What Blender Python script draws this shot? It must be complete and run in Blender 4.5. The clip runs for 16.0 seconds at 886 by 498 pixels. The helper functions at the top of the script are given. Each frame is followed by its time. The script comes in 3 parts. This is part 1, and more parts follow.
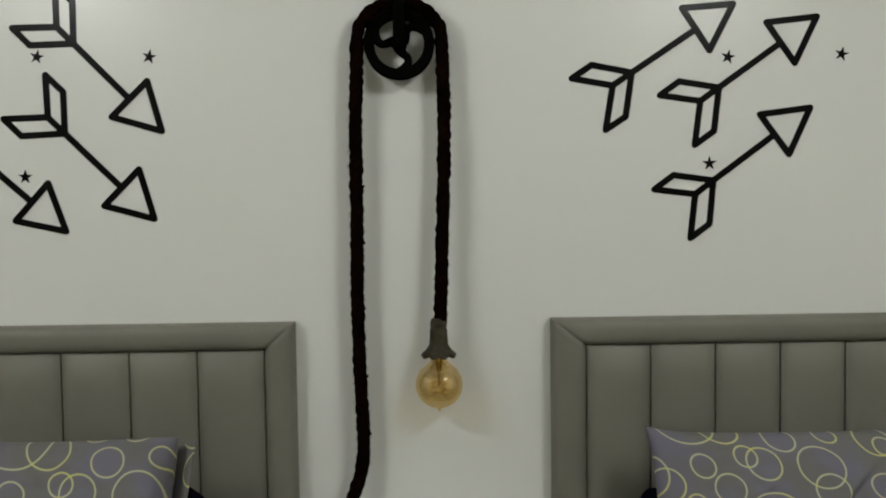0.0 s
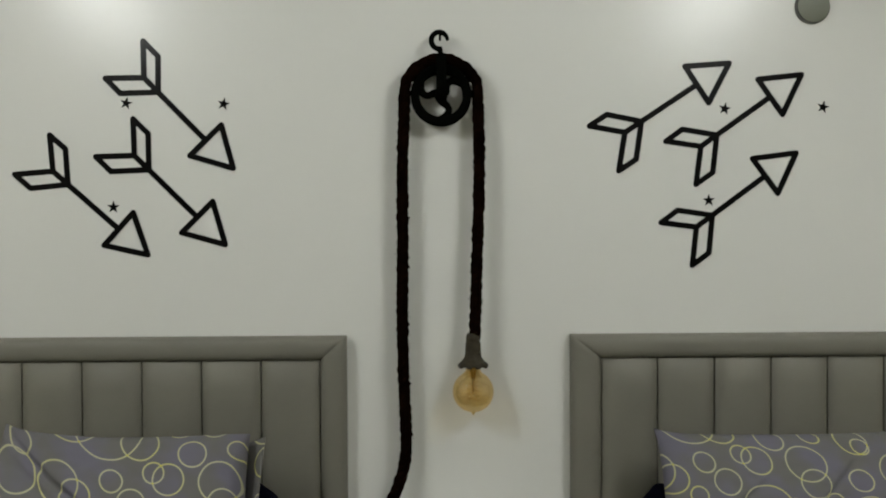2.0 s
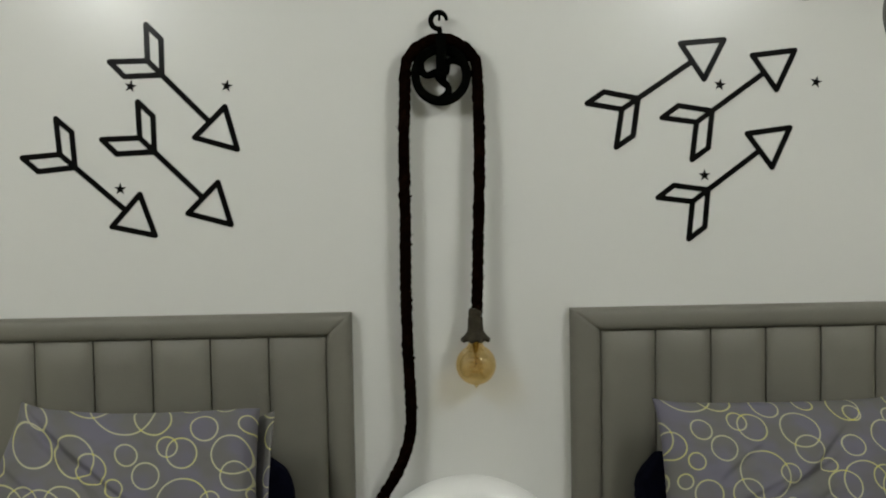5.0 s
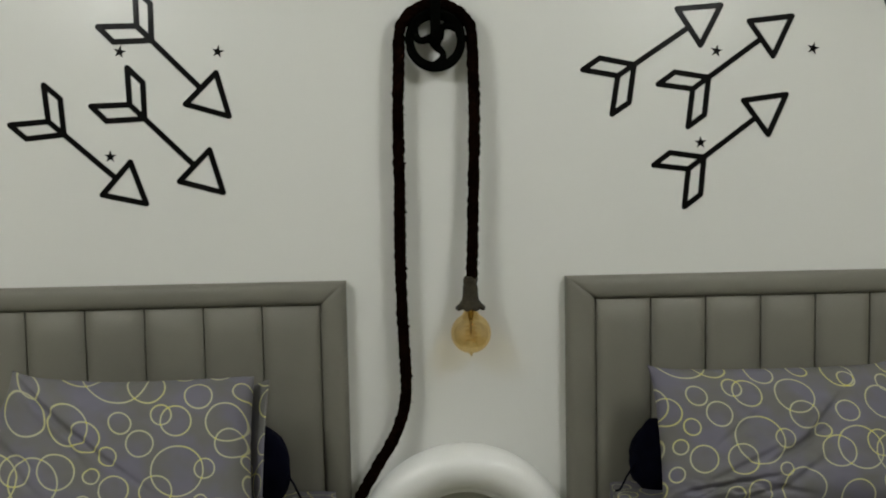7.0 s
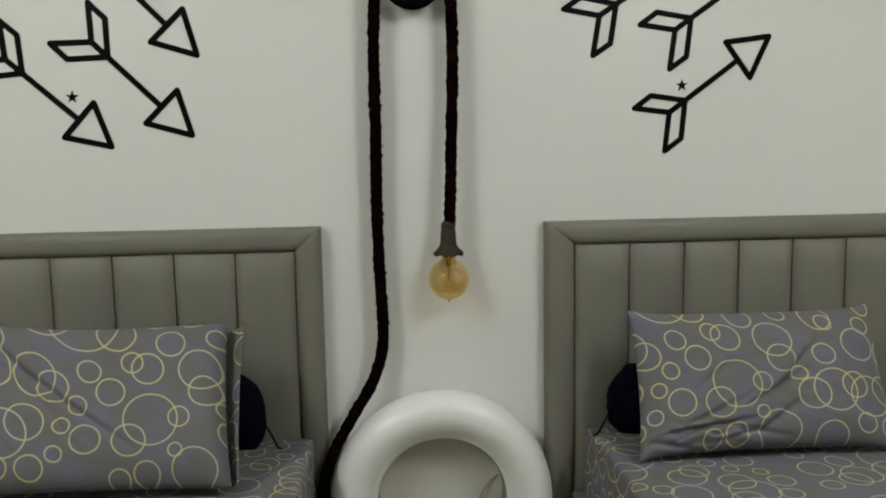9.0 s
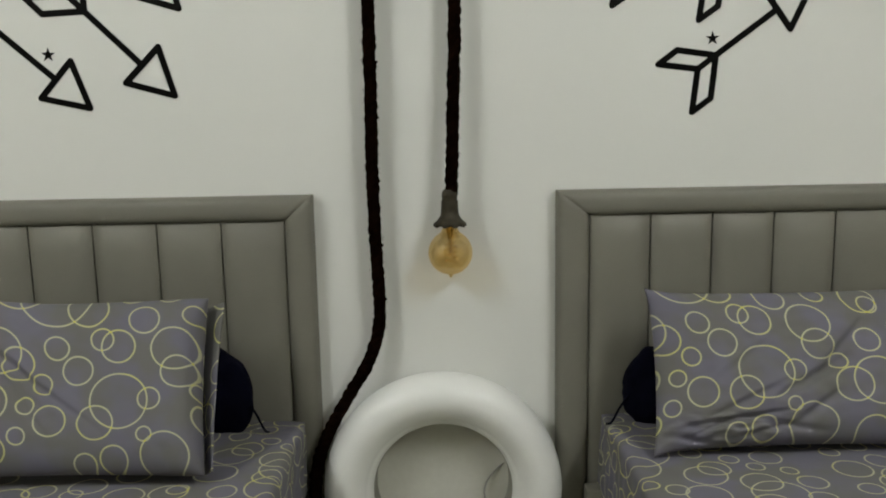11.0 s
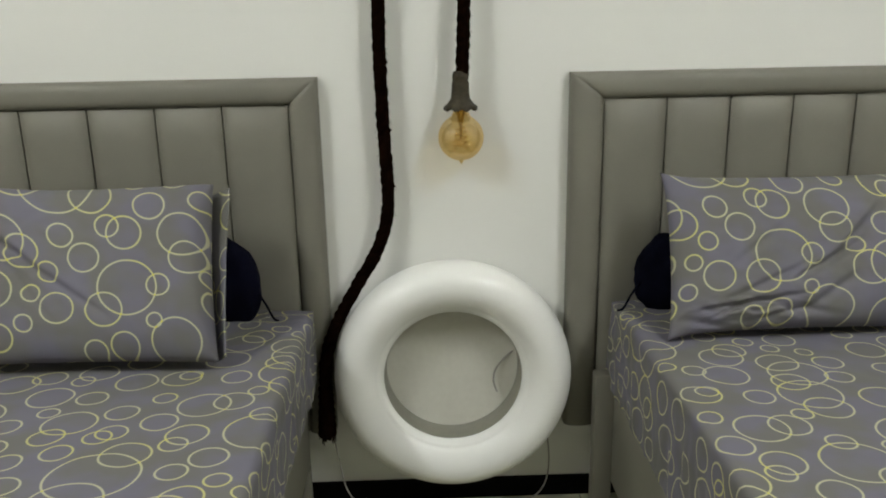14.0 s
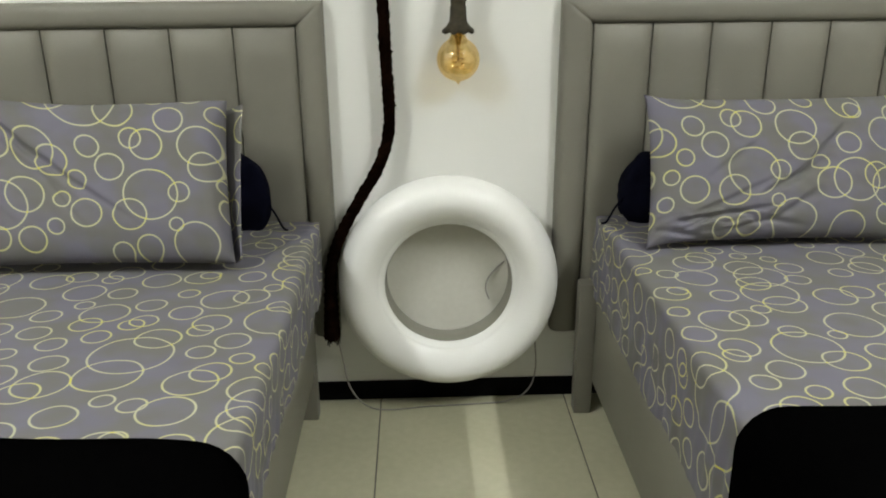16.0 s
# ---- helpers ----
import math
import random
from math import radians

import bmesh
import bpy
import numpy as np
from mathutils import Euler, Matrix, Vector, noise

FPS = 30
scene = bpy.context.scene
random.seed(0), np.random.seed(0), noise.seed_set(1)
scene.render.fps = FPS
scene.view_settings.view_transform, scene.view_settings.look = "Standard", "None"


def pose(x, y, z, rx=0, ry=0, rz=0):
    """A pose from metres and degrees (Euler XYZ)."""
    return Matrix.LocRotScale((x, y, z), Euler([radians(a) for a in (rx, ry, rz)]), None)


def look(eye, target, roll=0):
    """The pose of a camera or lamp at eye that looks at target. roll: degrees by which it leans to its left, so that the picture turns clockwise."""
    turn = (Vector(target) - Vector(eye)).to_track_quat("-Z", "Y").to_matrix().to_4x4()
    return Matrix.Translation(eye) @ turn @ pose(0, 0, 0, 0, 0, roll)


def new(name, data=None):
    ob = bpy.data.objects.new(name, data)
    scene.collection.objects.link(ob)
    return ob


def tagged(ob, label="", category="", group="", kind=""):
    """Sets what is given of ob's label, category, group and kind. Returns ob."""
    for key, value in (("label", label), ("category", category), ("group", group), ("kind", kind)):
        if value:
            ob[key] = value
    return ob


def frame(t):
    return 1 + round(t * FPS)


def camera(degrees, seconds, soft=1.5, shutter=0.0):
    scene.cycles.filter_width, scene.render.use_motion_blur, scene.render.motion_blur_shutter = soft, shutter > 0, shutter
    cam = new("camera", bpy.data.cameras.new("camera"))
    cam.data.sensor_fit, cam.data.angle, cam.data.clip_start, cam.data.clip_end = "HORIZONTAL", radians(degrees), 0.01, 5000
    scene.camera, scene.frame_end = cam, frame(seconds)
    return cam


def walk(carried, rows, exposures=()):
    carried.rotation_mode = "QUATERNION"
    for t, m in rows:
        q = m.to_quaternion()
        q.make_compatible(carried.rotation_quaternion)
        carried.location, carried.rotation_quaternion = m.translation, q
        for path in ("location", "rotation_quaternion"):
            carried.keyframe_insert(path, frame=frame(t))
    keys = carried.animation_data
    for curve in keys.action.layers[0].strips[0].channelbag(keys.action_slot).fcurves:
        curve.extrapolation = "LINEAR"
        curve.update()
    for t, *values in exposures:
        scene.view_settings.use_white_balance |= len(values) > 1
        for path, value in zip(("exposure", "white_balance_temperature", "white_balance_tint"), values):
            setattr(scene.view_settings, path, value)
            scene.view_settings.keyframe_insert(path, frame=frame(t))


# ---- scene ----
cam = camera(57.7, 16.0, soft=1.9)
PATH = [
    (0, (0.033, -0.095, 1.543), (0.054, 1.903, 1.453), -0.8),
    (0.5, (0.042, -0.194, 1.549), (0.035, 1.805, 1.481), -0.6),
    (1, (0.019, -0.249, 1.549), (0.03, 1.751, 1.526), -0.2),
    (1.5, (-0.036, -0.32, 1.545), (-0.003, 1.679, 1.53), -0.5),
    (2, (-0.081, -0.399, 1.558), (-0.051, 1.6, 1.527), -0.3),
    (2.5, (-0.087, -0.437, 1.562), (-0.06, 1.562, 1.53), -0.6),
    (3, (-0.089, -0.455, 1.575), (-0.05, 1.544, 1.524), -0.7),
    (3.5, (-0.104, -0.458, 1.554), (-0.063, 1.541, 1.5), -1.2),
    (4, (-0.094, -0.448, 1.528), (-0.04, 1.55, 1.463), -1.1),
    (4.2, (-0.095, -0.455, 1.56), (-0.056, 1.543, 1.481), -1.0),
    (6.5, (-0.106, -0.432, 1.521), (-0.065, 1.566, 1.437), -1.1),
    (7, (-0.11, -0.434, 1.513), (-0.05, 1.561, 1.383), -1.1),
    (7.5, (-0.102, -0.434, 1.498), (-0.04, 1.558, 1.341), -1.2),
    (8, (-0.117, -0.422, 1.5), (-0.02, 1.565, 1.298), -0.9),
    (8.5, (-0.1, -0.402, 1.482), (0.017, 1.581, 1.247), -1.0),
    (9, (-0.131, -0.39, 1.481), (0.001, 1.591, 1.238), -1.0),
    (11.5, (0.021, -0.188, 1.448), (0.021, 1.786, 1.127), -1.1),
    (12, (-0.01, -0.214, 1.445), (-0.003, 1.76, 1.123), -1.2),
    (12.5, (-0.06, -0.26, 1.451), (-0.029, 1.706, 1.087), -1.2),
    (13, (-0.103, -0.327, 1.432), (-0.043, 1.631, 1.029), -1.7),
    (13.5, (-0.111, -0.281, 1.408), (-0.022, 1.65, 0.897), -1.0),
    (14, (-0.065, -0.165, 1.393), (-0.017, 1.76, 0.854), -1.1),
    (14.5, (-0.04, -0.122, 1.391), (-0.01, 1.791, 0.807), -1.3),
    (15, (-0.044, -0.147, 1.393), (-0.026, 1.762, 0.795), -1.0),
    (15.5, (-0.062, -0.223, 1.396), (-0.02, 1.676, 0.771), -1.0),
    (16, (-0.081, -0.34, 1.388), (-0.02, 1.534, 0.694), -0.5),
]
EXPOSURES = [(0, -0.07), (3.5, -0.08), (7, -0.03), (9, 0.11), (12, 0.18), (12.5, 0.21), (13, 0.28), (13.5, 0.41), (14.5, 0.48), (15.5, 0.56), (16, 0.76)]
walk(cam, [(t, look(eye, target, roll)) for t, eye, target, roll in PATH], EXPOSURES)

# ---- light ----
world = bpy.data.worlds.new("room_world")
scene.world = world
world.use_nodes = True
world.node_tree.nodes["Background"].inputs[0].default_value = (0.02, 0.02, 0.02, 1)

NORTH, SOUTH, WEST, EAST, TOP = 2.0, -2.5, -3.0, 2.9, 2.95
LIGHTS = [(-1.86, 0.0), (1.46, 0.0)]
TUBE, TUBE_GLOW = 1.05, 312.0


# ---- materials ----
def material(name, rough=0.6, metal=0.0):
    m = bpy.data.materials.new(name)
    m.use_nodes = True
    n, l = m.node_tree.nodes, m.node_tree.links
    b = n["Principled BSDF"]
    b.inputs["Roughness"].default_value, b.inputs["Metallic"].default_value = rough, metal
    return m, n, l, b


def noise_node(n, l, scale, detail=4, coord="Object", stretch=None):
    tc = n.new("ShaderNodeTexCoord")
    out = tc.outputs[coord]
    if stretch:
        mp = n.new("ShaderNodeMapping")
        mp.inputs["Scale"].default_value = stretch
        l.new(out, mp.inputs[0])
        out = mp.outputs[0]
    t = n.new("ShaderNodeTexNoise")
    t.inputs["Scale"].default_value, t.inputs["Detail"].default_value = scale, detail
    l.new(out, t.inputs["Vector"])
    return t.outputs["Fac"]


def ramp(n, l, fac, stops):
    r = n.new("ShaderNodeValToRGB")
    while len(r.color_ramp.elements) < len(stops):
        r.color_ramp.elements.new(0.5)
    for e, (p, c) in zip(r.color_ramp.elements, stops):
        e.position, e.color = p, (*c, 1)
    l.new(fac, r.inputs[0])
    return r.outputs[0]


def bump(n, l, b, height, strength, dist):
    k = n.new("ShaderNodeBump")
    k.inputs["Strength"].default_value, k.inputs["Distance"].default_value = strength, dist
    l.new(height, k.inputs["Height"])
    if b.inputs["Normal"].is_linked:
        l.new(b.inputs["Normal"].links[0].from_socket, k.inputs["Normal"])
    l.new(k.outputs[0], b.inputs["Normal"])


def mottled(name, dark, light, big, fine, rough, bumps=0.2, dist=0.002, metal=0.0, stretch=None, spec=0.5, vary=0.15):
    """A surface that varies at two scales, with fine relief."""
    m, n, l, b = material(name, rough, metal)
    b.inputs["Specular IOR Level"].default_value = spec
    f1, f2 = noise_node(n, l, big, 3), noise_node(n, l, fine, 5, stretch=stretch)
    mix = n.new("ShaderNodeMath")
    mix.operation = "MULTIPLY_ADD"
    l.new(f1, mix.inputs[0])
    mix.inputs[1].default_value = 0.6
    half = n.new("ShaderNodeMath")
    half.operation = "MULTIPLY"
    l.new(f2, half.inputs[0])
    half.inputs[1].default_value = 0.4
    l.new(half.outputs[0], mix.inputs[2])
    l.new(ramp(n, l, mix.outputs[0], [(0.3, dark), (0.7, light)]), b.inputs["Base Color"])
    rr = n.new("ShaderNodeMapRange")
    rr.inputs["To Min"].default_value, rr.inputs["To Max"].default_value = rough * (1 - vary), min(1, rough * (1 + vary))
    l.new(f2, rr.inputs[0])
    l.new(rr.outputs[0], b.inputs["Roughness"])
    bump(n, l, b, f2, bumps, dist)
    return m


MAT_WALL = mottled("satin_wall_paint", (0.712, 0.712, 0.677), (0.726, 0.726, 0.691), 1.1, 40, 0.28, 0.006, 0.0006, vary=0.02)
# Unseen walls: dark greige chosen to lower the light they bounce back.
MAT_PLAIN = mottled("unseen_wall_greige", (0.40, 0.39, 0.35), (0.46, 0.45, 0.41), 1.0, 60, 0.6, 0.1, 0.001)
# Unseen ceiling: greyed so that it throws less light into the room.
MAT_CEIL = mottled("ceiling_paint", (0.46, 0.46, 0.43), (0.52, 0.52, 0.49), 1.0, 60, 0.8, 0.1, 0.001)
MAT_LEATHER = mottled("taupe_leatherette", (0.151, 0.144, 0.117), (0.178, 0.170, 0.138), 5, 420, 0.52, 0.25, 0.0006, spec=0.4)
MAT_DECAL = mottled("black_vinyl", (0.001, 0.001, 0.001), (0.0025, 0.0025, 0.002), 8, 60, 0.24, 0.08, 0.0005, spec=0.12)
MAT_ROPE = mottled("dark_jute_rope", (0.0008, 0.0006, 0.0005), (0.008, 0.0034, 0.0018), 14, 220, 1.0, 0.6, 0.002, spec=0.0)
MAT_IRON = mottled("black_iron", (0.0008, 0.0009, 0.0007), (0.0028, 0.0031, 0.0024), 18, 150, 0.6, 0.3, 0.001, 0.0, spec=0.0)
MAT_BRONZE = mottled("aged_bronze", (0.012, 0.010, 0.006), (0.050, 0.040, 0.022), 30, 160, 0.55, 0.4, 0.001, 0.1, spec=0.2)
MAT_WHITE = mottled("glossy_white_enamel", (0.82, 0.82, 0.79), (0.86, 0.86, 0.83), 3, 18, 0.33, 0.06, 0.0010, spec=0.45)
# Back plate white lowered in tone to carry the shade inside the hole.
MAT_INNER = mottled("shade_toned_inner_white", (0.55, 0.54, 0.48), (0.63, 0.62, 0.56), 4, 60, 0.35, 0.1, 0.001)
# Liner coloured far darker than the enamel, for the hole's dark crescent.
MAT_LINER = mottled("dark_rim_beige", (0.20, 0.195, 0.16), (0.27, 0.26, 0.215), 6, 60, 0.5, 0.1, 0.001)
MAT_WHITE.node_tree.nodes["Principled BSDF"].inputs["Coat Weight"].default_value = 0.10
MAT_WHITE.node_tree.nodes["Principled BSDF"].inputs["Coat Roughness"].default_value = 0.13
MAT_TILE = mottled("cream_vitrified_tile", (0.45, 0.437, 0.308), (0.54, 0.523, 0.376), 2.5, 40, 0.16, 0.05, 0.0006)
MAT_GROUT = mottled("grey_grout", (0.10, 0.095, 0.08), (0.16, 0.15, 0.13), 10, 200, 0.9)
MAT_SKIRT = mottled("black_granite_skirting", (0.001, 0.001, 0.001), (0.003, 0.003, 0.003), 40, 300, 0.4, 0.03, spec=0.04)
MAT_NAVY = mottled("dark_navy_fabric", (0.0008, 0.0008, 0.003), (0.003, 0.0035, 0.011), 12, 260, 0.9, 0.4, 0.0015, spec=0.05)
MAT_BLACK = mottled("black_fleece", (0.0004, 0.0004, 0.0004), (0.001, 0.001, 0.001), 8, 200, 1.0, 0.5, 0.002)
MAT_BLACK.node_tree.nodes["Principled BSDF"].inputs["Specular IOR Level"].default_value = 0.0
MAT_CABLE = mottled("grey_cable", (0.22, 0.21, 0.19), (0.32, 0.31, 0.28), 20, 100, 0.5)
MAT_MATTRESS = mottled("mattress_ticking", (0.5, 0.49, 0.46), (0.6, 0.59, 0.56), 10, 200, 0.9)
MAT_CHROME = mottled("mirror_edge", (0.10, 0.10, 0.09), (0.16, 0.16, 0.15), 10, 80, 0.5, 0.02, 0.001, 0.3)

# Silver tinted dark, standing in for dark things the mirror would reflect.
m, n, l, b = material("dimmed_mirror_silver", 0.03, 1.0)
b.inputs["Base Color"].default_value = (0.50, 0.52, 0.48, 1)
MAT_MIRROR = m

m, n, l, b = material("glowing_tube_glass", 0.5)
b.inputs["Base Color"].default_value = (0.9, 0.88, 0.82, 1)
b.inputs["Emission Color"].default_value, b.inputs["Emission Strength"].default_value = (0.98, 1.0, 0.975, 1), TUBE_GLOW
MAT_DIFFUSER = m

m, n, l, b = material("warm_filament", 0.22, 1.0)
b.inputs["Base Color"].default_value = (0.90, 0.70, 0.34, 1)
MAT_FILAMENT = m


def amber_glass():
    m, n, l, b = material("amber_bulb_glass")
    clear, gloss, mix, rim = n.new("ShaderNodeBsdfTransparent"), n.new("ShaderNodeBsdfGlossy"), n.new("ShaderNodeMixShader"), n.new("ShaderNodeLayerWeight")
    l.new(ramp(n, l, noise_node(n, l, 9, 2), [(0.3, (0.875, 0.745, 0.45)), (0.7, (0.92, 0.805, 0.55))]), clear.inputs[0])
    gloss.inputs["Roughness"].default_value = 0.05
    gloss.inputs["Color"].default_value = (1, 0.9, 0.66, 1)
    rim.inputs["Blend"].default_value = 0.25
    soft = n.new("ShaderNodeMapRange")
    soft.inputs["To Min"].default_value, soft.inputs["To Max"].default_value = 0.16, 0.46
    l.new(rim.outputs["Facing"], soft.inputs[0])
    l.new(soft.outputs[0], mix.inputs[0])
    l.new(clear.outputs[0], mix.inputs[1])
    l.new(gloss.outputs[0], mix.inputs[2])
    l.new(mix.outputs[0], n["Material Output"].inputs[0])
    return m


MAT_AMBER = amber_glass()

# The print: rings of many sizes, repeating over a cloth of this width and height.
PRINT_W, PRINT_H, PRINT_TOP, PRINT_UNIT = 1010, 970, -330, 1 / 1380
RINGS_A = [(505, 393, 98), (602, 385, 39), (430, 465, 61), (497, 210, 56), (447, 188, 37), (373, 290, 50), (308, 219, 39), (261, 335, 33),
           (207, 404, 29), (285, 457, 54), (182, 502, 29), (100, 545, 47), (187, 270, 54), (135, 232, 70), (92, 390, 65), (15, 425, 88),
           (672, 214, 74), (690, 290, 57), (657, 577, 84), (490, 587, 48)]
RINGS_B = [(395, 602, 38), (576, 120, 50), (402, 86, 64), (302, 42, 113), (188, 18, 89), (56, 48, 30), (725, 95, 34), (798, 430, 66),
           (28, 124, 36), (860, 262, 45), (866, 104, 59), (889, 126, 34), (883, 411, 92), (963, 384, 56), (1006, 210, 70),
           (861, 604, 67), (1000, 537, 42), (590, 505, 26), (755, 345, 30)]
RINGS_C = [(522, 15, 42), (640, 4, 46), (496, -13, 37), (-13, -36, 53), (421, -85, 40), (746, -110, 44), (587, -115, 73), (508, -144, 46),
           (269, -155, 49), (384, -191, 41), (760, -230, 66), (462, -266, 46), (582, -278, 45), (150, -128, 72), (108, -168, 56),
           (60, -270, 40), (200, -268, 62), (330, -292, 34), (850, -20, 62), (925, -150, 58), (868, -178, 34), (900, -285, 50), (660, -195, 30)]


def ring_cloth():
    m, n, l, b = material("ring_print_cotton", 0.85)
    b.inputs["Sheen Weight"].default_value = 0.03
    uv = n.new("ShaderNodeUVMap")
    uv.uv_map = "cloth"
    # a slight waver, so that no ring is quite true
    warp = n.new("ShaderNodeTexNoise")
    warp.inputs["Scale"].default_value = 7
    l.new(uv.outputs[0], warp.inputs["Vector"])
    off = n.new("ShaderNodeVectorMath")
    off.operation = "MULTIPLY_ADD"
    l.new(warp.outputs["Color"], off.inputs[0])
    off.inputs[1].default_value, off.inputs[2].default_value = (0.006, 0.006, 0), (-0.003, -0.003, 0)
    add = n.new("ShaderNodeVectorMath")
    l.new(uv.outputs[0], add.inputs[0])
    l.new(off.outputs[0], add.inputs[1])
    wrap = n.new("ShaderNodeVectorMath")
    wrap.operation = "WRAP"
    low = (620 - PRINT_TOP - PRINT_H) * PRINT_UNIT
    wrap.inputs[1].default_value, wrap.inputs[2].default_value = (PRINT_W * PRINT_UNIT, low + PRINT_H * PRINT_UNIT, 1), (0, low, -1)
    l.new(add.outputs[0], wrap.inputs[0])
    # two plates of rings, so that the ink doubles where rings cross
    plates = ([], [])
    for cx, cy, r in [(x, y, 0.94 * q) for x, y, q in RINGS_A + RINGS_B + RINGS_C]:
        met = [sum(1 for x, y, q in plate_ if abs(math.hypot(x - cx, y - cy)) < r + q and math.hypot(x - cx, y - cy) > abs(r - q)) for plate_ in plates]
        plates[0 if met[0] <= met[1] else 1].append((cx, cy, r))
    masks = []
    for plate_ in plates:
        line = None
        for cx, cy, r in plate_:
            for ox in (-PRINT_W, 0, PRINT_W):
                for oy in (-PRINT_H, 0, PRINT_H):
                    x, y = cx + ox, cy + oy
                    if not (-r < x < PRINT_W + r and PRINT_TOP - r < y < PRINT_TOP + PRINT_H + r):
                        continue
                    d = n.new("ShaderNodeVectorMath")
                    d.operation = "DISTANCE"
                    l.new(wrap.outputs[0], d.inputs[0])
                    d.inputs[1].default_value = (x * PRINT_UNIT, (620 - y) * PRINT_UNIT, 0)
                    a = n.new("ShaderNodeMath")
                    a.operation = "SUBTRACT"
                    l.new(d.outputs["Value"], a.inputs[0])
                    a.inputs[1].default_value = r * PRINT_UNIT
                    k = n.new("ShaderNodeMath")
                    k.operation = "ABSOLUTE"
                    l.new(a.outputs[0], k.inputs[0])
                    if line is not None:
                        low_ = n.new("ShaderNodeMath")
                        low_.operation = "MINIMUM"
                        l.new(line, low_.inputs[0])
                        l.new(k.outputs[0], low_.inputs[1])
                        k = low_
                    line = k.outputs[0]
        mask = n.new("ShaderNodeMapRange")
        mask.interpolation_type = "SMOOTHSTEP"
        for key, v in (("From Min", 0.0011), ("From Max", 0.0030), ("To Min", 1.0), ("To Max", 0.0)):
            mask.inputs[key].default_value = v
        l.new(line, mask.inputs[0])
        masks.append(mask.outputs[0])
    ink_all, ink_twice = n.new("ShaderNodeMath"), n.new("ShaderNodeMath")
    ink_all.operation, ink_twice.operation = "MAXIMUM", "MULTIPLY"
    for node in (ink_all, ink_twice):
        l.new(masks[0], node.inputs[0])
        l.new(masks[1], node.inputs[1])
    patch = n.new("ShaderNodeTexNoise")
    patch.inputs["Scale"].default_value = 9
    l.new(uv.outputs[0], patch.inputs["Vector"])
    weave = n.new("ShaderNodeTexNoise")
    weave.inputs["Scale"].default_value, weave.inputs["Detail"].default_value = 500, 2
    l.new(uv.outputs[0], weave.inputs["Vector"])
    ground = ramp(n, l, patch.outputs["Fac"], [(0.40, (0.108, 0.104, 0.098)), (0.60, (0.114, 0.108, 0.138))])
    ink = ramp(n, l, warp.outputs["Fac"], [(0.37, (0.41, 0.388, 0.15)), (0.52, (0.375, 0.364, 0.24))])
    twice = n.new("ShaderNodeMix")
    twice.data_type = "RGBA"
    l.new(ink_twice.outputs[0], twice.inputs["Factor"])
    l.new(ink, twice.inputs["A"])
    twice.inputs["B"].default_value = (0.52, 0.46, 0.06, 1)
    mix = n.new("ShaderNodeMix")
    mix.data_type = "RGBA"
    l.new(ink_all.outputs[0], mix.inputs["Factor"])
    l.new(ground, mix.inputs["A"])
    l.new(twice.outputs["Result"], mix.inputs["B"])
    l.new(mix.outputs["Result"], b.inputs["Base Color"])
    bump(n, l, b, weave.outputs["Fac"], 0.15, 0.0005)
    return m


MAT_CLOTH = ring_cloth()


# ---- building helpers ----
def smooth(me, angle=40):
    me.shade_smooth()
    me.set_sharp_from_angle(angle=radians(angle))


def part(name, bm, mat, parent=None, label="", sharp=40):
    """One mesh object from a bmesh, under a thing or a part."""
    me = bpy.data.meshes.new(name)
    bmesh.ops.recalc_face_normals(bm, faces=bm.faces)
    bm.to_mesh(me)
    bm.free()
    me.materials.append(mat)
    smooth(me, sharp)
    ob = new(name, me)
    if parent:
        ob.parent = parent
    if label:
        ob["label"] = label
    return ob


def empty(name, at=(0, 0, 0), **tags):
    ob = new(name)
    ob.location = at
    ob.empty_display_size = 0.05
    return tagged(ob, **tags)


def box(x0, x1, y0, y1, z0, z1, bevel=0.0, segs=2, bm=None):
    own = bm is None
    bm = bmesh.new() if own else bm
    made = bmesh.ops.create_cube(bm, size=1, matrix=Matrix.Translation(((x0 + x1) / 2, (y0 + y1) / 2, (z0 + z1) / 2)) @ Matrix.Diagonal((x1 - x0, y1 - y0, z1 - z0, 1)))
    if bevel:
        edges = list({e for v in made["verts"] for e in v.link_edges})
        bmesh.ops.bevel(bm, geom=edges, offset=bevel, segments=segs, affect="EDGES", profile=0.5)
    return bm


def grid(bm, rows, closed_u=False, closed_v=False, uvs=None):
    """Quads over rows of points; uvs: a function of row and column."""
    verts = [[bm.verts.new(p) for p in row] for row in rows]
    nu, nv = len(rows), len(rows[0])
    layer = bm.loops.layers.uv.get("cloth") or bm.loops.layers.uv.new("cloth") if uvs else None
    for i in range(nu if closed_u else nu - 1):
        for j in range(nv if closed_v else nv - 1):
            ids = [(i, j), (i + 1, j), (i + 1, j + 1), (i, j + 1)]
            f = bm.faces.new([verts[a % nu][c % nv] for a, c in ids])
            if uvs:
                for loop, (a, c) in zip(f.loops, ids):
                    loop[layer].uv = uvs(a, c)
    return verts


def lathe(profile, centre, axis="y", steps=64, closed=True):
    """Turns (radius, along) about an axis; the profile closes on itself or ends on the axis."""
    bm = bmesh.new()
    rows = []
    for i in range(steps):
        a = 2 * math.pi * i / steps
        c, s = math.cos(a), math.sin(a)
        rows.append([(centre[0] + r * c, centre[1] + h, centre[2] + r * s) if axis == "y" else (centre[0] + r * c, centre[1] + r * s, centre[2] + h) for r, h in profile])
    grid(bm, rows, closed_u=True, closed_v=closed)
    bmesh.ops.remove_doubles(bm, verts=bm.verts, dist=1e-5)
    return bm


